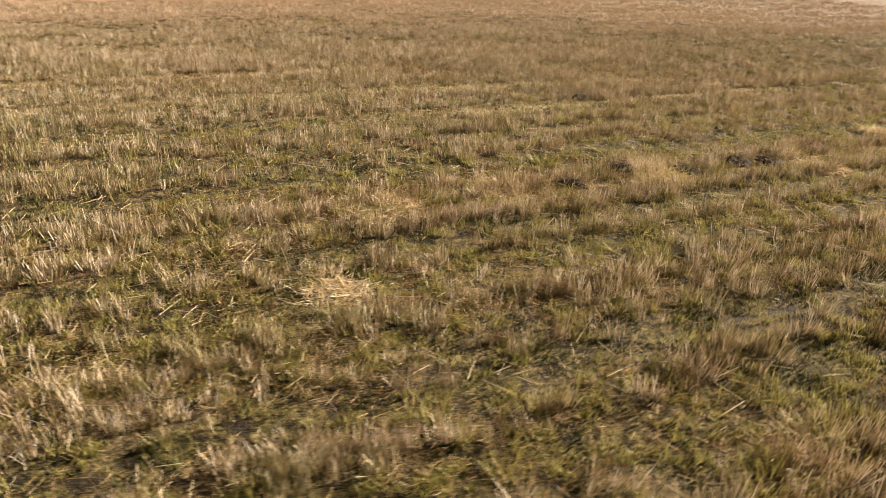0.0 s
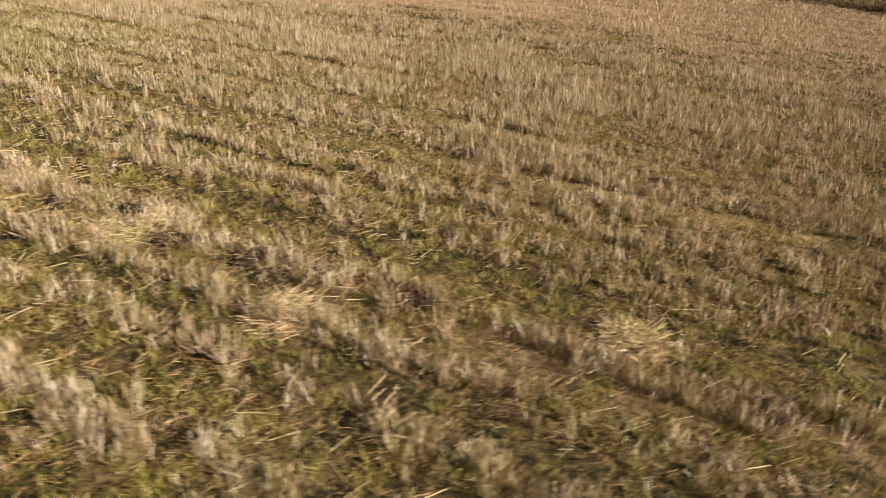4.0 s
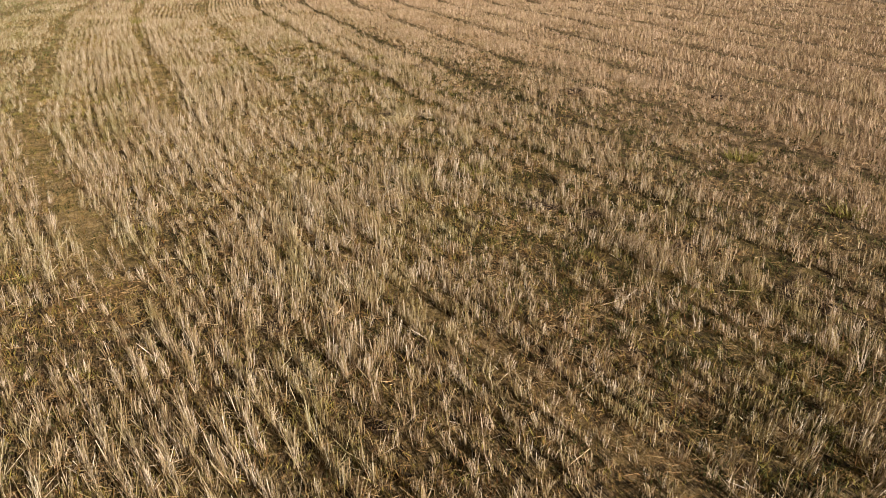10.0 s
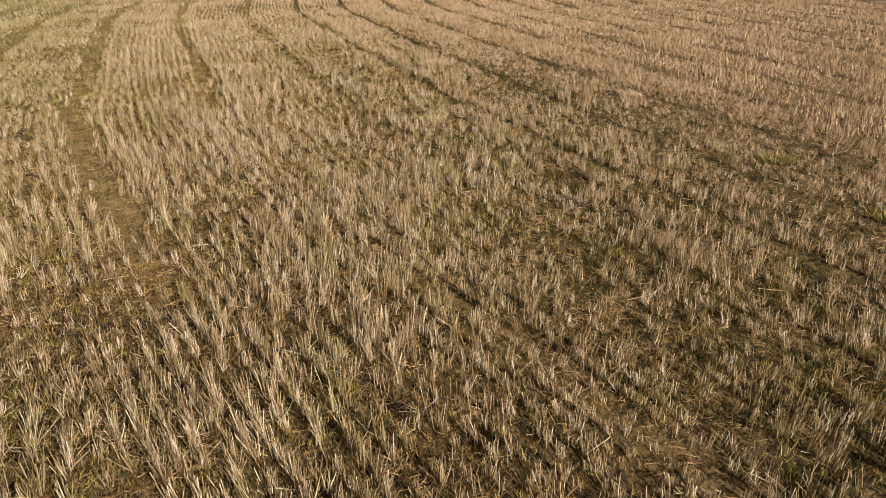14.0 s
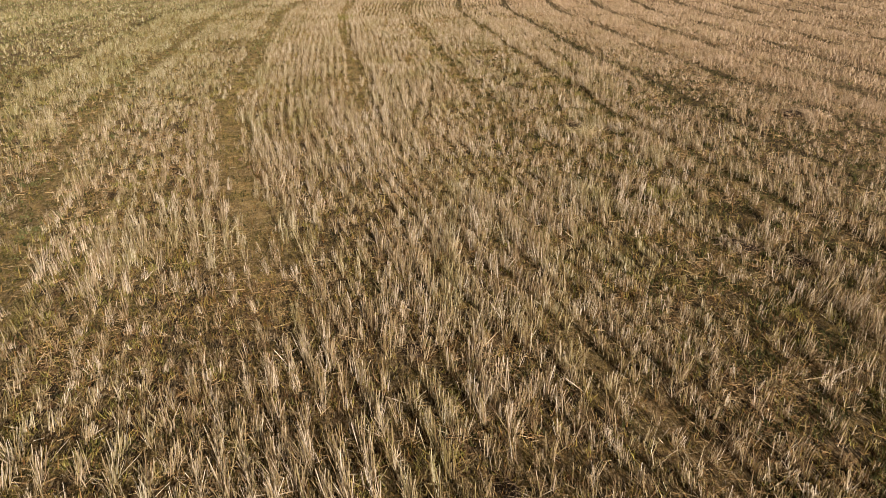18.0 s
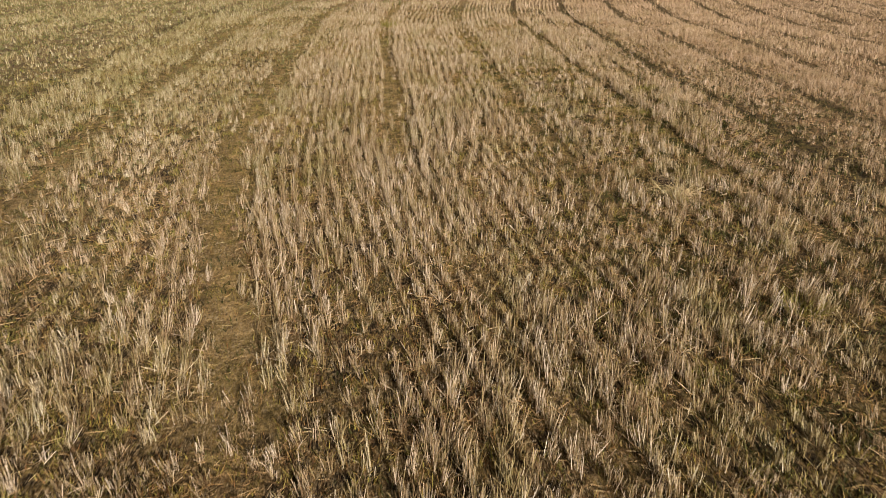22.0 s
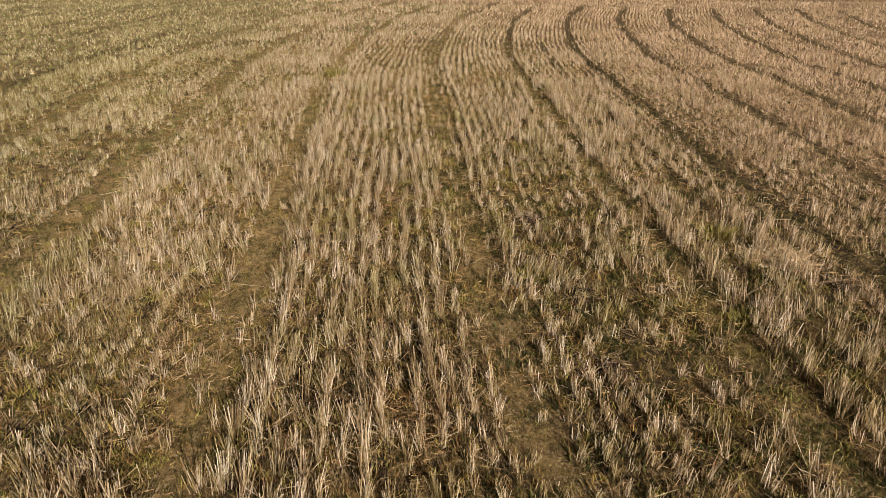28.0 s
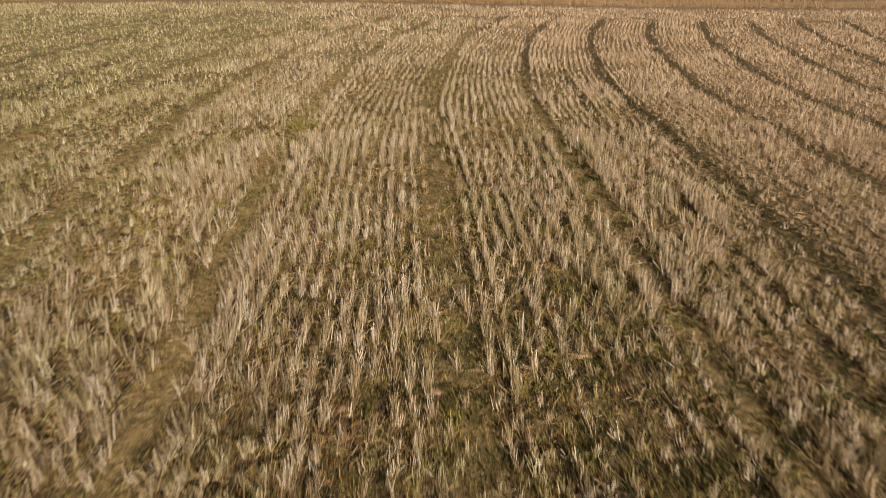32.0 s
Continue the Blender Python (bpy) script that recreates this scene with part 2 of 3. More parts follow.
def bend(u, y):
    """How far a drilled row swings east of its line: at the northern headland, and in the south of the field."""
    south = 1.5 * np.logaddexp(0, (18.0 - y) / 1.5)
    less = np.clip((u - 4.0) / 9.0, 0, 0.75) + 0.2 * np.exp(-((u + 5.2) / 1.6) ** 2)
    fan = 0.006 * np.maximum(0.0, u - 1.25) * np.clip(y - 27.0, 0, 15)
    return 0.0065 * np.maximum(0.0, y - 38.0) ** 2 + 0.2 * (1 - less) * south + fan + 0.05 * np.sin(0.45 * y + 2.1 * u)


def row_place(x, y):
    """Which row line a place lies on."""
    u = x - bend(x, y)
    for k in range(3):
        u = x - bend(u, y)
    return u


def east(y):
    """The eastern edge of the field."""
    return 37.5 + 0.24 * y + 0.002 * y * y


def hill(x, y):
    """The field's gentle swell, falling to the east, and its low undulation."""
    a, b = 25 * np.tanh(x / 25), np.clip(y, -14, 46)
    swell = -0.0691 + -0.01834 * a + 0.02575 * b + -0.000747 * a * a + -0.000021 * a * b + -0.000604 * b * b
    return (swell + 0.03 * np.sin(0.31 * x + 0.4) * np.sin(0.23 * y + 1.0) + 0.02 * np.sin(0.9 * x + 0.5 * y)
            + 0.012 * np.sin(2.7 * x + 1.1 * y + 0.7) + 0.01 * np.sin(1.3 * x - 3.1 * y))


def lane(x, y):
    """Share of the bare, mossy strip between two drill passes, 0 to 1."""
    u = row_place(x, y)
    wide = 1 + 0.14 * np.sin(1.3 * y + 5 * u) + 0.12 * np.sin(3.7 * y)
    north = np.clip((y - 16.0) / 8.0, 0, 1)
    share = np.zeros_like(u)
    for line, half, s0, s1, y0, y1 in LANES:
        force = (s0 + (s1 - s0) * north) * np.clip((y - y0) / 3, 0, 1) * np.clip((y1 - y) / 4, 0, 1)
        share = np.maximum(share, force * np.exp(-np.abs((u - line) / (half * wide)) ** 3))
    return share * (y < HEADLAND + 1)


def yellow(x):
    """Where the strips are mossy and yellow; elsewhere they are furrows darkened with the rows' shade."""
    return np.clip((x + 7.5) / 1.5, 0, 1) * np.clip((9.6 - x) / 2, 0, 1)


def dark_patch(x, y):
    """Uneven dark patches, a stride or two across."""
    return np.clip(0.5 + 0.35 * np.sin(1.9 * x + 0.8 * y + 2) * np.sin(0.9 * x - 1.3 * y) + 0.4 * np.sin(0.7 * x + 0.5 * y + 4), 0, 1)


def bands(x, y):
    """Bunches of rows, better and worse grown, a long stride across."""
    u = row_place(x, y)
    return np.clip(0.5 + 0.8 * np.sin(5.1 * u + 1.3 * np.sin(1.7 * u)), 0, 1)


def border(x, y):
    """Share of the dense, tall rows along the eastern side of each strip."""
    u = row_place(x, y)
    share = np.zeros_like(u)
    for line, half, s0, s1, y0, y1 in LANES[:-14]:
        share = np.maximum(share, s1 * np.exp(-((u - line - half - 0.18) / np.where(u < -6, 0.26, 0.16)) ** 2) * np.clip((y - y0) / 3, 0, 1))
    return share


def west(x, y):
    """Share of the trampled, weedy western corner."""
    return 1 / (1 + np.exp(np.clip((x + 6.0) / 1.0, -30, 30))) / (1 + np.exp(np.clip((y - 23.0) / 2.0, -30, 30)))


def swath(x, y):
    """Share of the straw swath that the thresher left across the western corner."""
    return np.exp(-((row_place(x, y) + 13.6) / 0.5) ** 2) * np.clip((16.0 - y) / 3.0, 0, 1)


def weedy(x, y):
    """Share of the weedier band east of the middle, in the south of the field, also darkened in place of shade."""
    south = 1 / (1 + np.exp(np.clip((y - 29.0) / 2.0, -30, 30)))
    band = 1 / (1 + np.exp(np.clip((4.6 - x) / 0.5, -30, 30))) / (1 + np.exp(np.clip((x - 10.5 - 4.0 * south) / 1.0, -30, 30))) * (0.35 + 0.65 * south)
    # corner and hollow: ground dimmed by colour where more shade should show
    corner = 1 / (1 + np.exp(np.clip((y + 0.4 - 0.35 * x) / 0.6, -30, 30))) / (1 + np.exp(np.clip((-10.0 - x) / 0.8, -30, 30)))
    hollow = np.exp(-((x + 16.8) / 2.4) ** 2 - ((y - 5.8) / 2.6) ** 2)
    return np.clip(band + 0.9 * corner + hollow, 0, 1)


def green(x, y):
    """Share of weeds and moss: most in the west of the field."""
    w = 0.8 / (1 + np.exp(np.clip((x + 2.0) / 1.6, -30, 30))) - 0.1 * west(x, y)
    w = w + 0.3 * weedy(x, y) + 0.3 / (1 + np.exp(np.clip((21.0 - y) / 2.0, -30, 30))) / (1 + np.exp(np.clip((x - 9.0) / 1.0, -30, 30)))
    w = w + 0.35 / (1 + np.exp(np.clip((22.0 - y) / 2.0, -30, 30))) / (1 + np.exp(np.clip((x + 1.5) / 0.8, -30, 30)))
    n = 0.5 + 0.25 * np.sin(0.7 * x + 0.33 * y + 1) + 0.25 * np.sin(0.41 * y - 0.9 * x)
    return np.clip(w * (0.6 + 0.4 * n) + 0.45 * n ** 2, 0, 1)


def chaff(x, y):
    """Share of rosy chaff strewn over the soil: the far east and north of the field."""
    e = 1 / (1 + np.exp(np.clip((13.0 - x) / 1.5, -30, 30)))
    n = 1 / (1 + np.exp(np.clip((49.0 - y) / 2.5, -30, 30)))
    w = 0.7 / (1 + np.exp(np.clip((x + 7.0) / 1.5, -30, 30))) / (1 + np.exp(np.clip((27.0 - y) / 2.5, -30, 30)))
    return np.maximum(0.8 * swath(x, y), 0.75 * np.maximum(np.maximum(e, n), w)) * (1 - 0.8 * lane(x, y)) * (x < east(y) + 1)


def ground_z(x, y):
    near = np.clip((120 - np.hypot(x, y - 20)) / 40, 0, 1)
    return (hill(x, y) - 0.015 * lane(x, y)) * near


def mesh_of(name, verts, faces, material, smooth=False):
    """A mesh from an (n, 3) array and an (m, k) array of equal-sized faces."""
    verts, faces = np.asarray(verts, np.float32), np.asarray(faces, np.int32)
    me = bpy.data.meshes.new(name)
    k = faces.shape[1]
    me.vertices.add(len(verts))
    me.vertices.foreach_set("co", verts.ravel())
    me.loops.add(faces.size)
    me.loops.foreach_set("vertex_index", faces.ravel())
    me.polygons.add(len(faces))
    me.polygons.foreach_set("loop_start", np.arange(0, faces.size, k, dtype=np.int32))
    if smooth:
        me.polygons.foreach_set("use_smooth", np.ones(len(faces), bool))
    me.update()
    me.materials.append(material)
    return me


def build_ground():
    fx, fy = np.arange(-34, 62.01, 0.16), np.arange(-32, 88.01, 1.0)
    far = np.array([6, 15, 30, 60, 120, 250, 500, 1000, 2200.0])
    xs = np.concatenate([fx[0] - far[::-1], fx, fx[-1] + far])
    ys = np.concatenate([fy[0] - far[::-1], fy, fy[-1] + far])
    X, Y = np.meshgrid(xs, ys)
    V = np.stack([X, Y, ground_z(X, Y)], -1).reshape(-1, 3)
    w = len(xs)
    i = (np.arange(len(ys) - 1)[:, None] * w + np.arange(w - 1)[None]).ravel()
    F = np.stack([i, i + 1, i + w + 1, i + w], 1)
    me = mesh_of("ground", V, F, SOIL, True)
    L, Y0 = lane(X, Y), yellow(X)
    # furrow holds painted row shade, dimmed weedy ground and dark western earth
    for key, values in (("lane", L * Y0), ("furrow", np.maximum(L * (1 - Y0), 0.7 * weedy(X, Y) * dark_patch(X, Y) + west(X, Y) * (0.4 * dark_patch(2.2 * X, 2.2 * Y) + 0.5 * (1 - bands(X, Y))))), ("green", green(X, Y)), ("chaff", chaff(X, Y))):
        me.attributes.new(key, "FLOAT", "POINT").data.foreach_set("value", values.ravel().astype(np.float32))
    ob = new("ground", me)
    return tagged(ob, "bare brown soil with straw litter and moss of a harvested field", "ground", kind="structure")


ground = build_ground()

# middle line of the strip of field that is seen from close by
MIDDLE = np.array([(-17, 12.5), (-14, 5), (-8.8, 0), (-2.2, -1), (2.5, 7), (2.5, 12), (3, 18.5), (4.3, 28.5), (4.5, 36)], float)


def from_middle(p):
    d = np.full(len(p), 1e9)
    for a, b in zip(MIDDLE[:-1], MIDDLE[1:]):
        ab = b - a
        t = np.clip(((p - a) @ ab) / (ab @ ab), 0, 1)
        d = np.minimum(d, np.hypot(*(p - a - t[:, None] * ab).T))
    return d


def wave(p, scale, seed):
    """Smooth random field between 0 and 1."""
    r = np.random.default_rng(seed)
    v = np.zeros(len(p))
    for k in range(7):
        a = r.uniform(0, 2 * np.pi)
        s = scale * r.uniform(0.5, 1.6)
        v += np.sin((p[:, 0] * np.cos(a) + p[:, 1] * np.sin(a)) / s + r.uniform(0, 6.3))
    return np.clip(0.5 + v / 5, 0, 1)


def on_ground(p, lift=0.0):
    return np.stack([p[:, 0], p[:, 1], ground_z(p[:, 0], p[:, 1]) + lift], 1)


def strips(base, up, width, fold, tip=0.7):
    """Narrow stems from base along up (n, 3), folded or single, each an island of its own."""
    n = len(base)
    a = rng.uniform(0, 2 * np.pi, n)
    r = np.stack([np.cos(a), np.sin(a), rng.normal(0, 0.2, n)], 1)
    side = np.cross(up, r)
    side /= np.maximum(1e-6, np.linalg.norm(side, axis=1))[:, None]
    back = np.cross(side, up)
    back /= np.maximum(1e-6, np.linalg.norm(back, axis=1))[:, None]
    side, back = side * (width / 2)[:, None], back * (width * 0.4)[:, None]
    b, e = base, base + up
    if fold:
        V = np.stack([b - side, b + back, b + side, e - side * tip, e + back * tip, e + side * tip], 1)
        k = np.arange(n)[:, None] * 6
        F = np.concatenate([k + np.array([[0, 1, 4, 3]]), k + np.array([[1, 2, 5, 4]])])
    else:
        V = np.stack([b - side, b + side, e + side * tip, e - side * tip], 1)
        F = np.arange(n)[:, None] * 4 + np.array([[0, 1, 2, 3]])
    return V.reshape(-1, 3), F


def leaning(n, lean, common=None):
    """Unit directions that lean by about so much from upright."""
    v = rng.normal(0, 1, (n, 2)) * lean.reshape(-1, 1)
    if common is not None:
        v = v + common
    d = np.concatenate([v, np.ones((n, 1))], 1)
    return d / np.linalg.norm(d, axis=1)[:, None]


def field_rows(step, x0=-33, x1=54, y0=-29, y1=69.0):
    """Places along all drilled rows."""
    us = np.arange(-32.0, 54.0, ROW)
    us = us[(us > x0) & (us < x1)]
    ys = np.arange(y0, y1, step)
    U, Y = np.meshgrid(us, ys)
    K = np.broadcast_to(np.arange(len(us))[None], U.shape).ravel()
    U, Y = U.ravel(), Y.ravel()
    Y = Y + rng.uniform(-0.5, 0.5, len(Y)) * step
    X = U + bend(U, Y) + rng.normal(0, 0.015, len(U)) + 0.02 * np.sin(Y * 0.8 + U * 3) + 0.02 * np.sin(Y * 2.9 + U * 37) + 0.015 * np.sin(Y * 6.1 + U * 53)
    X = X + rng.normal(0, 0.03, len(X)) * (X < -1)
    return np.stack([X, Y], 1), K


def in_view(p):
    """The part of the field that lies open to the walk; the rest is thinner."""
    x, y = p[:, 0], p[:, 1]
    return (x + y > -14) & ~((y > 16.5 + 0.33 * (x + 25)) & (x < -1.5 - 0.51 * (y - 2)))


def stubble():
    tuft, row = field_rows(0.075)
    q = tuft[:, 0] < east(tuft[:, 1]) - 0.5
    tuft, row = tuft[q], row[q]
    d = from_middle(tuft)
    # gaps along each row, and thinner patches
    ph = np.random.default_rng(5).uniform(0, 6.3, (2000, 3))[row]
    along = (np.sin(tuft[:, 1] * 7.3 + ph[:, 0]) + np.sin(tuft[:, 1] * 13.7 + ph[:, 1]) + np.sin(tuft[:, 1] * 2.3 + ph[:, 2])) / 3
    weak = np.random.default_rng(6).uniform(0.3, 1.3, 2000)[row]
    thin = np.clip((0.55 + 0.75 * along) * weak + 0.4 * (wave(tuft, 0.5, 4) - 0.45) + 1.0 * (wave(tuft, 0.06, 14) - 0.5), 0.03, 1)
    w = w_all = west(tuft[:, 0], tuft[:, 1])
    patch = 0.6 * wave(tuft, 0.055, 15) + 0.4 * wave(tuft * np.array([1.0, 0.4]), 0.15, 16)
    group = bands(tuft[:, 0], tuft[:, 1])
    thin = (1 - w) * thin + w * np.clip(7.0 * (patch - 0.48), 0.02, 1.3) * (0.6 + 0.5 * along) * np.where(d < 13, 0.3, 1.0) * (0.1 + 1.2 * group)
    fade = 0.5 + 0.5 * np.sin(tuft[:, 1] * 0.83 + ph[:, 2] * 3) * np.sin(tuft[:, 1] * 0.31 + ph[:, 0] * 5)
    thin *= 0.55 + 0.7 * fade
    thin *= 1 - 0.97 * lane(tuft[:, 0], tuft[:, 1])
    thin *= np.maximum(w, np.clip(1.2 - 0.42 * green(tuft[:, 0], tuft[:, 1]), 0.3, 1) * (1 - 0.85 * weedy(tuft[:, 0], tuft[:, 1]) * np.clip(3.5 * wave(tuft, 0.2, 23) - 1.1, 0, 1)))
    thin *= 0.72 + 0.56 * wave(tuft, 0.3, 18)
    rim = border(tuft[:, 0], tuft[:, 1])
    thin = np.maximum(thin, 0.85 * rim * (0.6 + 0.4 * along))
    seen = in_view(tuft)
    bare = lane(tuft[:, 0], tuft[:, 1])
    for lo, hi, share, stems, width in ((0, 5.5, 1.3, 20, 0.0051), (5.5, 13, 1.3, 15, 0.0091), (13, 24, 1.15, 6, 0.0185), (24, 200, 0.75, 4, 0.03)):
        floor = 0.04 if lo < 5 else 0.07 if lo < 12 else 0.16
        q = ((d >= lo) & (d < hi) & seen) | ((lo > 20) & ~seen)
        q = q & (rng.uniform(0, 1, len(tuft)) < share * (floor * (1 - bare) * (1 - w_all) + (1 - 0.4 * floor) * thin) * np.where(seen, 1, 0.7) * (1 if lo < 12 else np.clip(1.15 - 0.45 * green(tuft[:, 0], tuft[:, 1]), 0.4, 1)))
        t = tuft[q]
        tilt = rng.normal(0, 0.08, (len(t), 2)) + 0.22 * (np.stack([wave(t, 0.7, 21), wave(t, 0.7, 22)], 1) - 0.5)
        p = np.repeat(t, stems, 0) + rng.normal(0, 1, (len(t) * stems, 2)) * np.array([0.028, 0.034])
        n = len(p)
        h = np.clip(rng.normal(0.188, 0.052, n) * (0.65 + 0.7 * wave(p, 0.8, 9)), 0.04, 0.36) * np.repeat(rng.uniform(0.65, 1.25, len(t)), stems)
        w = west(p[:, 0], p[:, 1])
        h *= (1 - 0.12 * w) * (1 + 0.2 * np.repeat(rim[q], stems))
        h *= 1 - 0.25 * (1 - w) / (1 + np.exp(np.clip((p[:, 0] + 4.5) / 1.2, -30, 30)))
        lean = np.where(rng.uniform(0, 1, n) < 0.13 + 0.12 * w, 0.9, 0.14)
        up = leaning(n, lean, np.repeat(tilt, stems, 0)) * h[:, None]
        w = rng.uniform(0.4, 1.6, n) * width
        V, F = points_of(on_ground(p, -0.015), up, w) if lo > 5 else strips(on_ground(p, -0.015), up, w, False, 0.75)
        ob = new("stubble", mesh_of("stubble", V, F, STRAW))
        tagged(ob, "pale dry cereal stubble standing in drilled rows", "stubble", kind="stuff")
    # the western corner: bunched tussocks on broken rows
    t = tuft[(d < 13) & seen & (rng.uniform(0, 1, len(tuft)) < 0.27 * w_all * (1 - 0.97 * bare) * (0.04 + 1.4 * group) * np.clip(5.0 * wave(tuft, 0.16, 17) - 1.7, 0.06, 1.5))]
    stems = 26
    spread = rng.uniform(0.03, 0.075, len(t))
    tall = np.repeat(rng.uniform(0.75, 1.25, len(t)), stems)
    tilt = np.repeat(rng.normal(0, 0.16, (len(t), 2)), stems, 0)
    off = rng.normal(0, 1, (len(t) * stems, 2)) * np.repeat(spread, stems)[:, None] * np.array([0.8, 1.2])
    p = np.repeat(t, stems, 0) + off
    n = len(p)
    h = np.clip(rng.normal(0.21, 0.05, n) * tall, 0.05, 0.34)
    up = leaning(n, np.where(rng.uniform(0, 1, n) < 0.12, 0.8, 0.14), tilt + 1.6 * off) * h[:, None]
    V, F = strips(on_ground(p, -0.015), up, rng.uniform(0.4, 1.6, n) * 0.0075, False, 0.6)
    ob = new("stubble_tussocks", mesh_of("stubble_tussocks", V, F, STRAW))
    tagged(ob, "bunched pale stubble tussocks in the trampled corner", "stubble", kind="stuff")
    # the headland, drilled across
    ys = np.arange(HEADLAND, NORTH - 0.3, ROW * 1.6)
    xs = np.arange(-33, 56, 0.16)
    X, Y = np.meshgrid(xs, ys)
    p = np.stack([X.ravel() + rng.uniform(-0.08, 0.08, X.size), Y.ravel() + rng.normal(0, 0.03, X.size)], 1)
    p = p[(p[:, 0] < east(p[:, 1])) & (rng.uniform(0, 1, len(p)) < 0.4 + wave(p, 0.8, 31))]
    p = np.repeat(p, 3, 0) + rng.normal(0, 0.04, (3 * len(p), 2))
    h = np.clip(rng.normal(0.2, 0.05, len(p)), 0.06, 0.3)
    V, F = points_of(on_ground(p, -0.015), leaning(len(p), np.full(len(p), 0.15)) * h[:, None], rng.uniform(0.6, 1.4, len(p)) * 0.03)
    ob = new("headland_stubble", mesh_of("headland_stubble", V, F, STRAW))
    tagged(ob, "pale stubble drilled across at the headland", "stubble", kind="stuff")


def scatter(density, lo, hi, keep, seen=True):
    """Random places between two distances from the middle line, kept with a given chance."""
    low, high = MIDDLE.min(0) - hi, MIDDLE.max(0) + hi
    low, high = np.maximum(low, (-33, -29)), np.minimum(high, (54, 69))
    n = int(np.prod(high - low) * density)
    p = rng.uniform(low, high, (n, 2))
    d = from_middle(p)
    p = p[(d >= lo) & (d < hi) & (p[:, 0] < east(p[:, 1])) & (in_view(p) == seen)]
    return p[rng.uniform(0, 1, len(p)) < keep(p)]


def points_of(base, up, width):
    """Pointed blades, one triangle each."""
    n = len(base)
    a = rng.uniform(0, 2 * np.pi, n)
    side = np.stack([np.cos(a), np.sin(a), np.zeros(n)], 1) * (width / 2)[:, None]
    V = np.stack([base - side, base + side, base + up], 1).reshape(-1, 3)
    return V, np.arange(3 * n).reshape(-1, 3)


def fallen_straw():
    for lo, hi, density, width in ((0, 5.5, 380, 0.004), (5.5, 13, 120, 0.0065)):
        p = scatter(density, lo, hi, lambda p: (0.15 + wave(p, 0.3, 41) ** 2 * 1.4) * (0.55 + 0.6 * west(p[:, 0], p[:, 1]) + 3.0 * swath(p[:, 0], p[:, 1])) * (1 - 0.7 * lane(p[:, 0], p[:, 1])))
        n = len(p)
        a = rng.uniform(0, 2 * np.pi, n)
        length = rng.uniform(0.04, 0.17, n)
        up = np.stack([np.cos(a), np.sin(a), rng.normal(0.05, 0.22, n)], 1) * length[:, None]
        lift = rng.uniform(0.0, 0.07, n)
        V, F = strips(on_ground(p) + np.stack([0 * lift, 0 * lift, lift], 1), up, rng.uniform(0.5, 1.5, n) * width, False, 0.9)
        ob = new("fallen_straw", mesh_of("fallen_straw", V, F, LITTER))
        tagged(ob, "loose pale straw lying between the stubble rows", "straw", kind="stuff")


def long_straw():
    """Long bright straws strewn over the trampled corner, a few elsewhere."""
    p = scatter(40, 0, 9, lambda p: (0.02 + 0.35 * west(p[:, 0], p[:, 1]) + 1.4 * swath(p[:, 0], p[:, 1])) * wave(p, 0.5, 81))
    n = len(p)
    a = rng.normal(0.4, 0.9, n) + np.pi * rng.integers(0, 2, n)
    up = np.stack([np.cos(a), np.sin(a), rng.normal(0.03, 0.1, n)], 1) * rng.uniform(0.12, 0.38, n)[:, None]
    V, F = strips(on_ground(p, 0.05), up, rng.uniform(0.005, 0.009, n), True, 0.9)
    ob = new("long_straw", mesh_of("long_straw", V, F, PALE))
    tagged(ob, "long bright straws strewn flat over the stubble", "straw", kind="stuff")


def undergrowth():
    for lo, hi, density, width, seen in ((0, 5.5, 740, 0.010, True), (5.5, 13, 220, 0.018, True), (13, 30, 36, 0.038, True), (0, 26, 110, 0.04, False)):
        p = scatter(density, lo, hi, lambda p: np.clip(3.0 * wave(p, 0.06, 61) - 0.8, 0.03, 1) * (1 - 0.8 * lane(p[:, 0], p[:, 1])) * (1 - 0.55 * west(p[:, 0], p[:, 1])) * (1 - 0.1 * weedy(p[:, 0], p[:, 1])), seen)
        n = len(p)
        up = leaning(n, np.full(n, 0.65)) * rng.uniform(0.04, 0.14, n)[:, None] * (0.5 + wave(p, 0.07, 62))[:, None]
        V, F = points_of(on_ground(p, -0.005), up, rng.uniform(0.5, 1.5, n) * width)
        ob = new("dead_leaves", mesh_of("dead_leaves", V, F, DEAD))
        tagged(ob, "withered brown and olive leaves at the foot of the stubble", "dead leaves", kind="stuff")


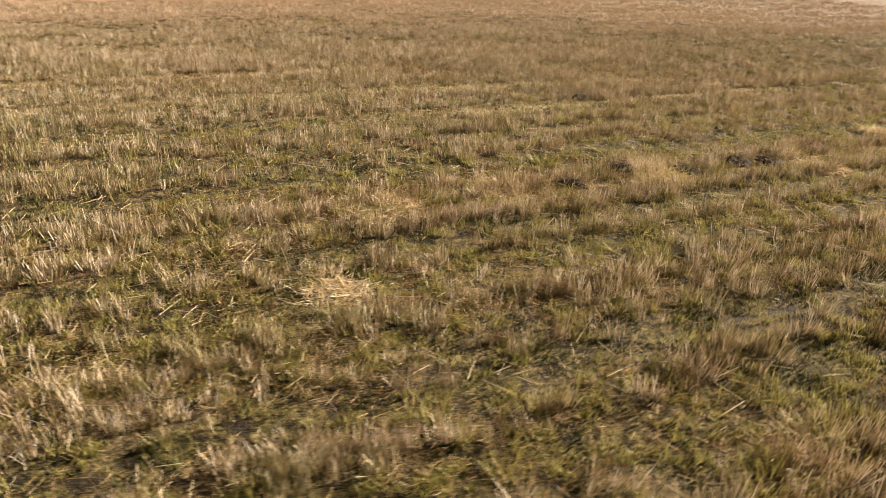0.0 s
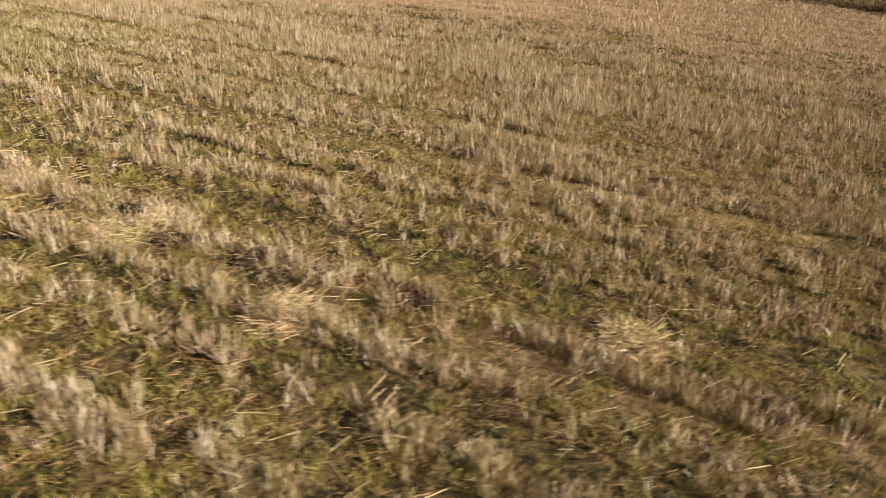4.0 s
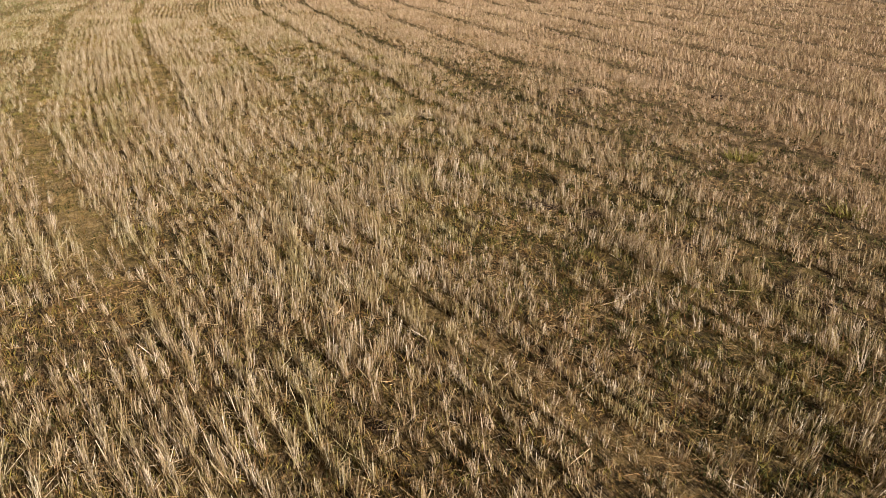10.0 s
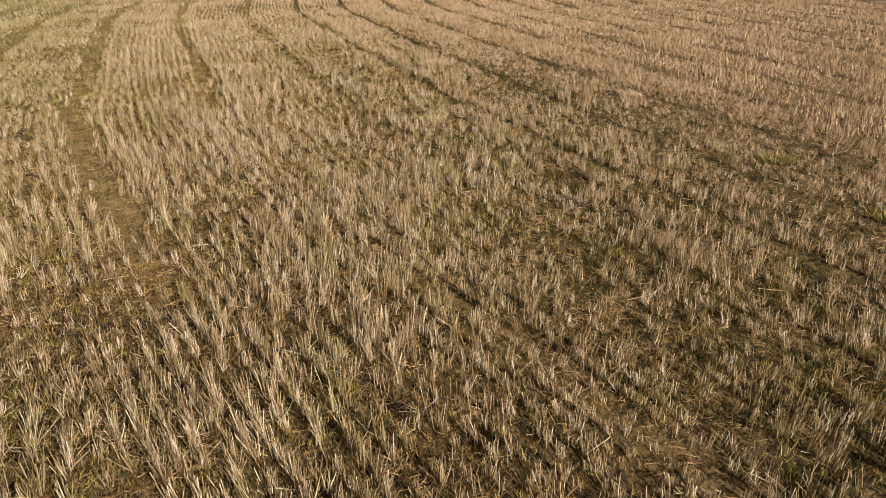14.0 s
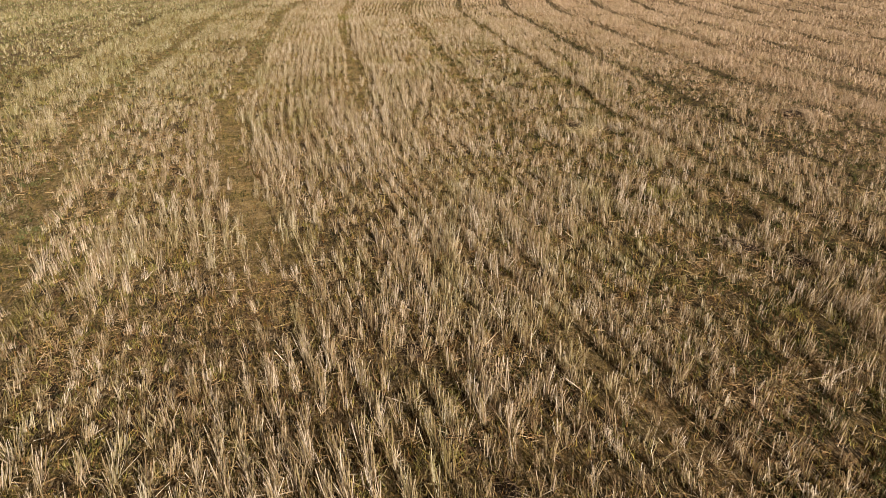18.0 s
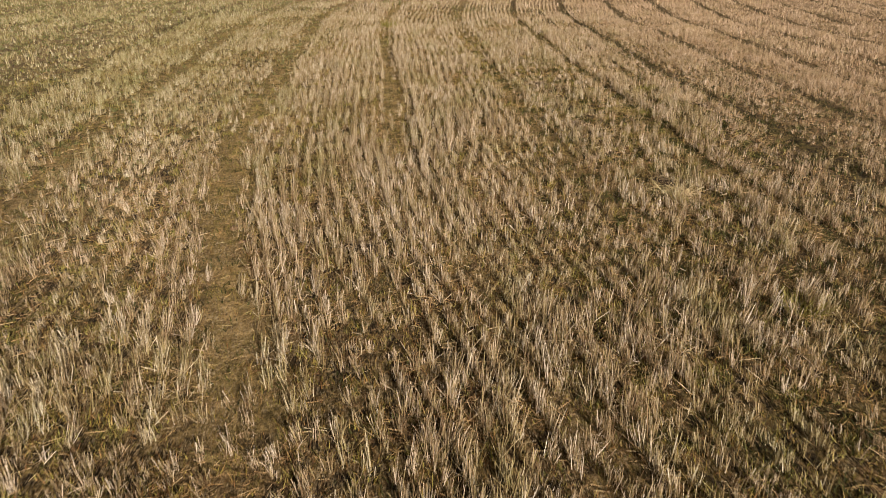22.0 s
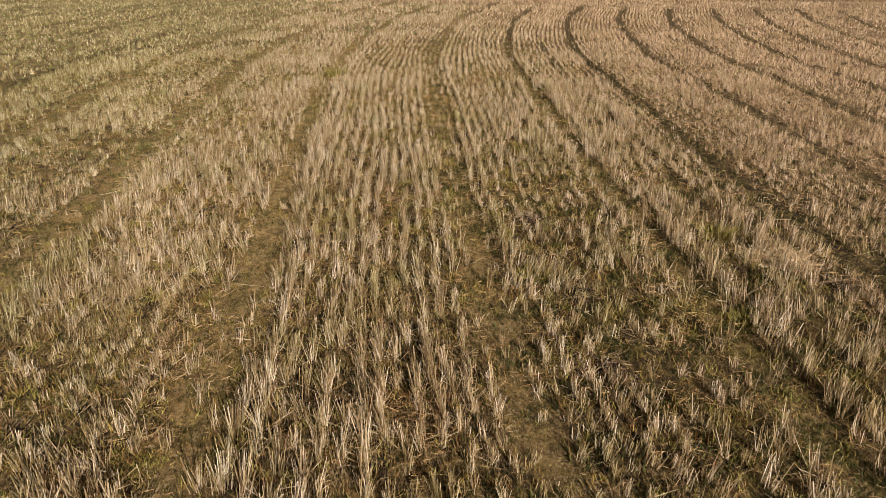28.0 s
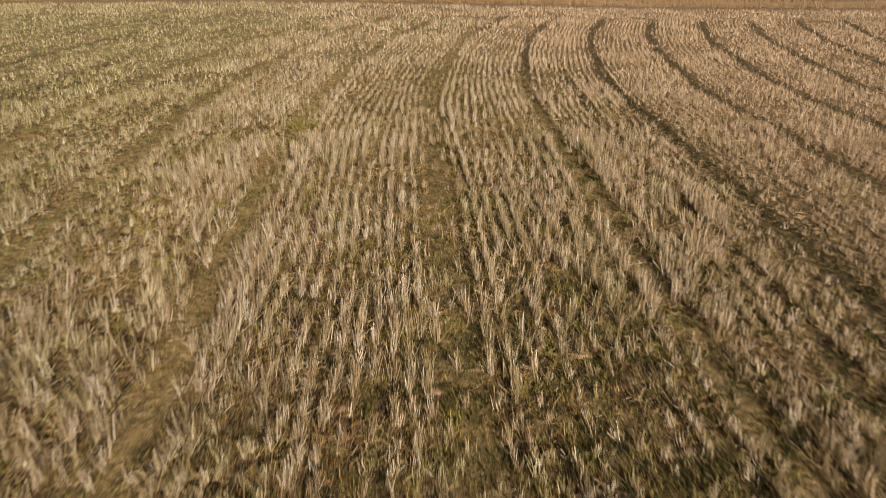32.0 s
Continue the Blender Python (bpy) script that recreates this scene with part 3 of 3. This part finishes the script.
def weeds():
    for lo, hi, density, blades, width in ((0, 6, 110, 10, 0.012), (6, 16, 40, 8, 0.022), (16, 45, 75, 5, 0.04)):
        p = scatter(density, lo, hi, lambda p: np.clip(green(p[:, 0], p[:, 1]) * np.clip(1 - (p[:, 0] - 8) / 4, 0.15, 1) * 5.0 * (wave(p, 0.09, 51) - 0.53) - 0.7 * lane(p[:, 0], p[:, 1]), 0, 1))
        size = np.clip(rng.lognormal(0, 0.4, len(p)), 0.5, 2.4)
        p, size = np.repeat(p, blades, 0) + rng.normal(0, 0.035, (len(p) * blades, 2)), np.repeat(size, blades)
        n = len(p)
        up = leaning(n, np.full(n, 0.7)) * (rng.uniform(0.03, 0.085, n) * size * (1 + 0.7 * west(p[:, 0], p[:, 1])))[:, None]
        V, F = points_of(on_ground(p, -0.005), up, rng.uniform(0.6, 1.4, n) * width)
        ob = new("grass", mesh_of("grass", V, F, GRASS if lo < 6 else FIELD_GREEN))
        tagged(ob, "short yellow-green grass and moss between the stubble", "grass", kind="stuff")

    p = scatter(34, 0, 12, lambda p: west(p[:, 0], p[:, 1]) * (1 - 0.8 * lane(p[:, 0], p[:, 1])) * np.clip(5.0 * wave(p, 0.12, 53) - 2.5, 0, 1))
    blades = 19
    size = np.repeat(np.clip(rng.lognormal(0, 0.35, len(p)), 0.5, 2.0), blades)
    off = rng.normal(0, 0.045, (len(p) * blades, 2)) * size[:, None]
    p = np.repeat(p, blades, 0) + off
    n = len(p)
    up = leaning(n, np.full(n, 0.35), 4.0 * off) * (rng.uniform(0.05, 0.12, n) * size)[:, None]
    V, F = points_of(on_ground(p, -0.005), up, rng.uniform(0.008, 0.02, n))
    ob = new("moss_clumps", mesh_of("moss_clumps", V, F, GRASS))
    tagged(ob, "yellow-green clumps of grass and moss among the stubble", "grass", kind="stuff")


def dark_weeds():
    """Low dark-green leaves in the weedy band and in gaps between the rows, partly added to deepen the shade there."""
    for lo, hi, density, width in ((0, 6, 750, 0.018), (6, 16, 220, 0.032)):
        p = scatter(density, lo, hi, lambda p: np.clip((0.2 + 1.2 * weedy(p[:, 0], p[:, 1]) + 0.4 * west(p[:, 0], p[:, 1])) * np.clip(5.0 * wave(p, 0.12, 95) - 2.3, 0, 1), 0, 1))
        n = len(p)
        up = leaning(n, np.full(n, 0.7)) * rng.uniform(0.03, 0.11, n)[:, None]
        V, F = points_of(on_ground(p, -0.004), up, rng.uniform(0.6, 1.5, n) * width)
        ob = new("dark_weeds", mesh_of("dark_weeds", V, F, DARK_LEAF))
        tagged(ob, "low dark-green weeds that also deepen the shade in gaps of the stubble", "weeds", kind="stuff")


def moss():
    """Short yellow-green moss and seedlings: the bare strips, and patches between the rows."""
    for lo, hi, density, width in ((0, 6, 900, 0.012), (6, 16, 330, 0.022), (16, 40, 50, 0.05)):
        p = scatter(density, lo, hi, lambda p: np.clip(0.75 * lane(p[:, 0], p[:, 1]) * yellow(p[:, 0]) * (0.35 + 0.8 * wave(p, 0.35, 91))
                                                       + np.clip((1.6 + 1.8 * west(p[:, 0], p[:, 1])) * wave(p, 0.13, 92) - 0.95 - 0.9 * west(p[:, 0], p[:, 1]), 0, 0.6 + 0.2 * west(p[:, 0], p[:, 1])) * (0.35 + 0.65 * green(p[:, 0], p[:, 1])) * (1 - lane(p[:, 0], p[:, 1])), 0, 1))
        n = len(p)
        up = leaning(n, np.full(n, 0.8)) * rng.uniform(0.012, 0.045, n)[:, None]
        V, F = points_of(on_ground(p, -0.004), up, rng.uniform(0.6, 1.5, n) * width)
        ob = new("moss", mesh_of("moss", V, F, MOSS))
        tagged(ob, "short yellow-green moss and seedlings between the stubble rows", "moss", kind="stuff")


# ---- single things on the field ----
def part(name, me, parent, label=""):
    ob = new(name, me)
    ob.parent = parent
    return tagged(ob, label)


def lump(name, r, h, material, seed, rough=0.25, seg=10, rings=5):
    """A low uneven mound or clod around the origin."""
    g = np.random.default_rng(seed)
    ph = g.uniform(0, 6.3, 6)
    V, F = [], []
    for k in range(rings + 1):
        v = k / rings
        for s_ in range(seg):
            a = 2 * np.pi * s_ / seg
            rr = r * np.cos(v * np.pi / 2) ** 0.7 * (1 + rough * (np.sin(2 * a + ph[0]) + 0.7 * np.sin(3 * a + ph[1] + 2 * v) + 0.5 * np.sin(5 * a + ph[2])) / 2)
            V.append((rr * np.cos(a), rr * np.sin(a) * 0.8, h * np.sin(v * np.pi / 2) * (1 + rough * 0.6 * np.sin(3 * a + ph[3])) - 0.02))
    for k in range(rings):
        for s_ in range(seg):
            F.append((k * seg + s_, k * seg + (s_ + 1) % seg, (k + 1) * seg + (s_ + 1) % seg, (k + 1) * seg + s_))
    return mesh_of(name, V, F, material, True)


def straw_clump(x, y, r, h, pale, turn):
    """A matted heap of straw: a dark core with loose stems over it."""
    if pale:
        r, h = 1.25 * r, 0.5 * h
    e = new("straw_clump")
    e.matrix_world = pose(x, y, float(ground_z(np.array([x]), np.array([y]))[0]), 0, 0, turn)
    seed = int(abs(x * 131 + y * 17)) % 1000
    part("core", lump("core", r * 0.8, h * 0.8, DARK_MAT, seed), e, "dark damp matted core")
    n = int((420 if pale else 130) * (r / 0.3) ** 2)
    a, q = rng.uniform(0, 2 * np.pi, n), np.sqrt(rng.uniform(0, 1, n)) * r
    base = np.stack([q * np.cos(a), 0.8 * q * np.sin(a), h * (1 - (q / r) ** 2) * rng.uniform(0.3, 1.1, n)], 1)
    b = rng.uniform(0, 2 * np.pi, n)
    up = np.stack([np.cos(b), np.sin(b), rng.normal(0.1, 0.3, n)], 1) * rng.uniform(0.06, 0.24, n)[:, None]
    V, F = strips(base, up, rng.uniform(0.004, 0.009, n), True, 0.9)
    part("loose_straw", mesh_of("loose_straw", V, F, PALE if pale else GREY_STRAW), e)
    return tagged(e, "pale tangled straw heap lying on the stubble" if pale else "grey-brown damp clump of matted straw in the stubble", "straw clump", "straw clumps in the field")


def weed_tuft(x, y, r, h):
    """A leafy green weed rosette."""
    n = 170
    a, q = rng.uniform(0, 2 * np.pi, n), np.sqrt(rng.uniform(0, 1, n)) * r
    base = np.stack([q * np.cos(a), q * np.sin(a), np.zeros(n)], 1)
    out = np.stack([np.cos(a), np.sin(a), np.zeros(n)], 1) * (0.25 + 0.7 * q / r)[:, None] + np.array([0, 0, 1])
    up = (out + rng.normal(0, 0.25, (n, 3))) * (h * rng.uniform(0.4, 1.0, n))[:, None]
    V, F = strips(base, up, rng.uniform(0.012, 0.026, n), True, 0.25)
    ob = new("weed_tuft", mesh_of("weed_tuft", V, F, GRASS))
    ob.matrix_world = pose(x, y, float(ground_z(np.array([x]), np.array([y]))[0]) - 0.01)
    return tagged(ob, "low green leafy weed tuft in the stubble", "weed", "weed tufts")


def clod(x, y, r, turn):
    ob = new("clod", lump("clod", r, r * 0.75, CLOD, int(abs(x * 71 + y * 37)) % 997, 0.35, 9, 4))
    ob.matrix_world = pose(x, y, float(ground_z(np.array([x]), np.array([y]))[0]), 0, 0, turn)
    return tagged(ob, "dry reddish clod of earth between the stubble", "clod", "earth clods")


# ---- edges of the field ----
def edge_strip(name, y0, y1, off0, off1, material, lift):
    ys = np.arange(y0, y1, 1.0)
    xs0, xs1 = east(ys) + off0 + 0.15 * np.sin(ys * 1.7), east(ys) + off1 + 0.2 * np.sin(ys * 1.1)
    V = []
    for f in np.linspace(0, 1, 6):
        x = xs0 * (1 - f) + xs1 * f
        V.append(np.stack([x, ys, ground_z(x, ys) + lift + 0.03 * np.sin(f * np.pi * 3) ** 2], 1))
    V = np.concatenate(V)
    n = len(ys)
    i = (np.arange(5)[:, None] * n + np.arange(n - 1)[None]).ravel()
    return new(name, mesh_of(name, V, np.stack([i, i + n, i + n + 1, i + 1], 1), material, True))


def tall_grass():
    n = 15000
    y = rng.uniform(-24, 78, n)
    x = east(y) + rng.uniform(0.1, 1.0, n) + np.where(y > 12, np.where(rng.uniform(0, 1, n) < 0.05, 0, 3.6), 0.0)
    p1 = np.stack([x, y], 1)
    m = 40000
    p2 = np.stack([rng.uniform(-34, 62, m), NORTH + 2.0 + rng.uniform(0, 1, m) ** 1.3 * 5.0], 1)
    p = np.concatenate([p1, p2])
    h = rng.uniform(0.25, 0.75, len(p)) * (0.4 + 0.5 * wave(p, 2.0, 71))
    V, F = points_of(on_ground(p, -0.01), leaning(len(p), np.full(len(p), 0.25)) * h[:, None], rng.uniform(0.02, 0.05, len(p)))
    ob = new("tall_grass", mesh_of("tall_grass", V, F, TALL))
    tagged(ob, "tall dry brown grass along the field margin", "grass", kind="stuff")


def stem(bm_v, bm_f, a, b, r0, r1, seg=6):
    """Adds a tapered stem from a to b."""
    a, b = np.array(a), np.array(b)
    d = (b - a) / np.linalg.norm(b - a)
    u = np.cross(d, [0.3, 0.5, 0.8])
    u /= np.linalg.norm(u)
    w = np.cross(d, u)
    k = len(bm_v)
    for c, r in ((a, r0), (b, r1)):
        for s_ in range(seg):
            t = 2 * np.pi * s_ / seg
            bm_v.append(c + r * (np.cos(t) * u + np.sin(t) * w))
    for s_ in range(seg):
        bm_f.append((k + s_, k + (s_ + 1) % seg, k + seg + (s_ + 1) % seg, k + seg + s_))


def shrub(x, y, r, h, material, label):
    """A hedge shrub: tapered stems and a ragged crown of single leaves."""
    e = new("shrub")
    e.matrix_world = pose(x, y, float(ground_z(np.array([x]), np.array([y]))[0]) - 0.03)
    V, F, tips = [], [], []
    for k in range(7):
        a = k * 2.4 + rng.uniform(0, 1)
        foot = (0.18 * r * math.cos(a), 0.18 * r * math.sin(a), 0)
        mid = (0.45 * r * math.cos(a), 0.45 * r * math.sin(a), 0.45 * h)
        stem(V, F, foot, mid, 0.05, 0.032)
        for j in range(3):
            b = a + rng.uniform(-0.9, 0.9)
            tip = (0.85 * r * math.cos(b), 0.85 * r * math.sin(b), h * rng.uniform(0.6, 0.97))
            stem(V, F, mid, tip, 0.03, 0.008)
            tips.append((mid, tip))
    part("branchwork", mesh_of("branchwork", V, F, BARK), e)
    n = 1500
    pick = rng.integers(0, len(tips), n)
    t = rng.uniform(0.0, 1.1, n)[:, None]
    m0, t0 = np.array([a for a, b in tips])[pick], np.array([b for a, b in tips])[pick]
    c = m0 * (1 - t) + t0 * t + rng.normal(0, 0.2 * r, (n, 3))
    low = rng.uniform(0, 1, n) < 0.3
    ang = rng.uniform(0, 6.3, n)
    rad = r * np.sqrt(rng.uniform(0.15, 1, n))
    c = np.where(low[:, None], np.stack([rad * np.cos(ang), rad * np.sin(ang), rng.uniform(0.05, 0.5, n) * h], 1), c)
    c[:, 2] = np.maximum(c[:, 2], 0.06)
    v = rng.normal(0, 1, (n, 3))
    v = v / np.linalg.norm(v, axis=1)[:, None] * rng.uniform(0.08, 0.17, n)[:, None]
    LV, LF = strips(c, v, rng.uniform(0.05, 0.1, n), True, 0.5)
    part("foliage", mesh_of("foliage", LV, LF, material), e)
    return tagged(e, label, "shrub", "shrubs along the field edge")


stubble()
fallen_straw()
long_straw()
undergrowth()
weeds()
dark_weeds()
moss()
tagged(edge_strip("farm_track", 13, 78, 0.7, 3.4, TRACK, 0.03), "pale dusty earth track along the field edge", "track", kind="structure")
tall_grass()
for k in range(29):
    y = -20 + k * 3.1 + rng.uniform(-0.8, 0.8)
    x = float(east(y)) + (1.9 if y < 11 else 5.4) + rng.uniform(-0.3, 0.7)
    if k % 3 == 1:
        shrub(x, y, rng.uniform(1.2, 1.7), rng.uniform(1.6, 2.6), LEAF_GREEN, "dark green leafy shrub in the field hedge")
    else:
        shrub(x, y, rng.uniform(1.2, 1.9), rng.uniform(1.3, 2.3), LEAF_BROWN, "brown withered shrub in the field hedge")
# heaps and mats of straw: the swath of the western corner, then those among the rows
for x, y, r, h, pale in ((-11.2, 7.0, 0.36, 0.2, 0), (-11.4, 6.5, 0.62, 0.14, 1), (-11.8, 8.2, 0.34, 0.14, 0), (-11.3, 5.8, 0.4, 0.15, 0), (-10.9, 4.5, 0.42, 0.18, 0),
                         (-11.0, 3.8, 0.42, 0.16, 0), (-10.1, 2.1, 0.4, 0.15, 0), (-11.9, 9.6, 0.5, 0.1, 1), (-12.3, 11.6, 0.55, 0.1, 1), (-11.5, 3.0, 0.42, 0.12, 1),
                         (-10.4, 3.5, 0.26, 0.1, 0), (-18.7, 8.6, 0.42, 0.14, 1), (-15.0, 12.5, 0.4, 0.1, 1), (-5.0, 5.4, 0.3, 0.16, 0), (1.85, 5.7, 0.2, 0.1, 0), (-3.7, 0.2, 0.34, 0.12, 0),
                         (-9.2, -2.0, 0.36, 0.16, 0), (-9.0, -0.3, 0.4, 0.1, 1), (-3.7, 1.9, 0.36, 0.14, 0), (-3.6, 0.5, 0.22, 0.1, 1), (-0.1, -2.3, 0.26, 0.1, 0), (-0.1, -2.8, 0.2, 0.1, 1),
                         (1.3, 8.0, 0.2, 0.1, 0), (12.4, 18.1, 0.46, 0.16, 0), (12.9, 18.0, 0.3, 0.12, 1), (8.1, 6.3, 0.26, 0.1, 0), (8.3, 5.8, 0.22, 0.1, 0), (7.8, 8.1, 0.28, 0.11, 0),
                         (6.6, 10.4, 0.36, 0.09, 0), (7.2, 9.8, 0.3, 0.09, 0), (16.1, 16.2, 0.4, 0.16, 0), (5.8, 23.4, 0.34, 0.13, 0), (6.1, 22.3, 0.26, 0.1, 0), (5.7, 21.6, 0.24, 0.1, 0),
                         (9.2, 24.5, 0.42, 0.14, 1), (9.6, 23.5, 0.26, 0.1, 0), (5.6, 26.1, 0.34, 0.1, 0), (6.2, 17.4, 0.36, 0.13, 0), (6.3, 16.9, 0.24, 0.09, 1), (0.6, 14.5, 0.4, 0.08, 0)):
    straw_clump(x, y, r, h, pale, rng.uniform(0, 360))
for x, y, r, h in ((1.5, 40.3, 0.32, 0.3), (-18.6, 8.1, 0.4, 0.22), (-19.0, 9.2, 0.3, 0.18), (-14.9, 8.2, 0.22, 0.14), (-10.6, 8.3, 0.2, 0.15), (5.3, 24.0, 0.22, 0.16), (7.8, 22.6, 0.18, 0.14),
                   (6.3, 12.6, 0.26, 0.18), (12.2, 11.3, 0.3, 0.2), (11.5, 8.1, 0.26, 0.16), (8.6, 25.4, 0.24, 0.16)):
    weed_tuft(x, y, r, h)
for x, y, r in ((4.5, 33.9, 0.12), (3.8, 33.4, 0.1), (4.4, 33.4, 0.1), (3.2, 29.2, 0.11), (2.8, 28.9, 0.09), (2.8, 28.4, 0.12), (3.0, 27.7, 0.1), (3.2, 27.7, 0.09), (4.2, 28.0, 0.1),
                (4.7, 28.4, 0.08), (3.1, 31.3, 0.09), (4.7, 30.0, 0.07), (-1.3, 15.3, 0.1), (-1.1, 14.8, 0.08), (-2.3, 16.4, 0.08), (-16.5, 14.6, 0.07), (-5.8, -0.5, 0.09)):
    clod(x, y, r * 0.8, rng.uniform(0, 360))
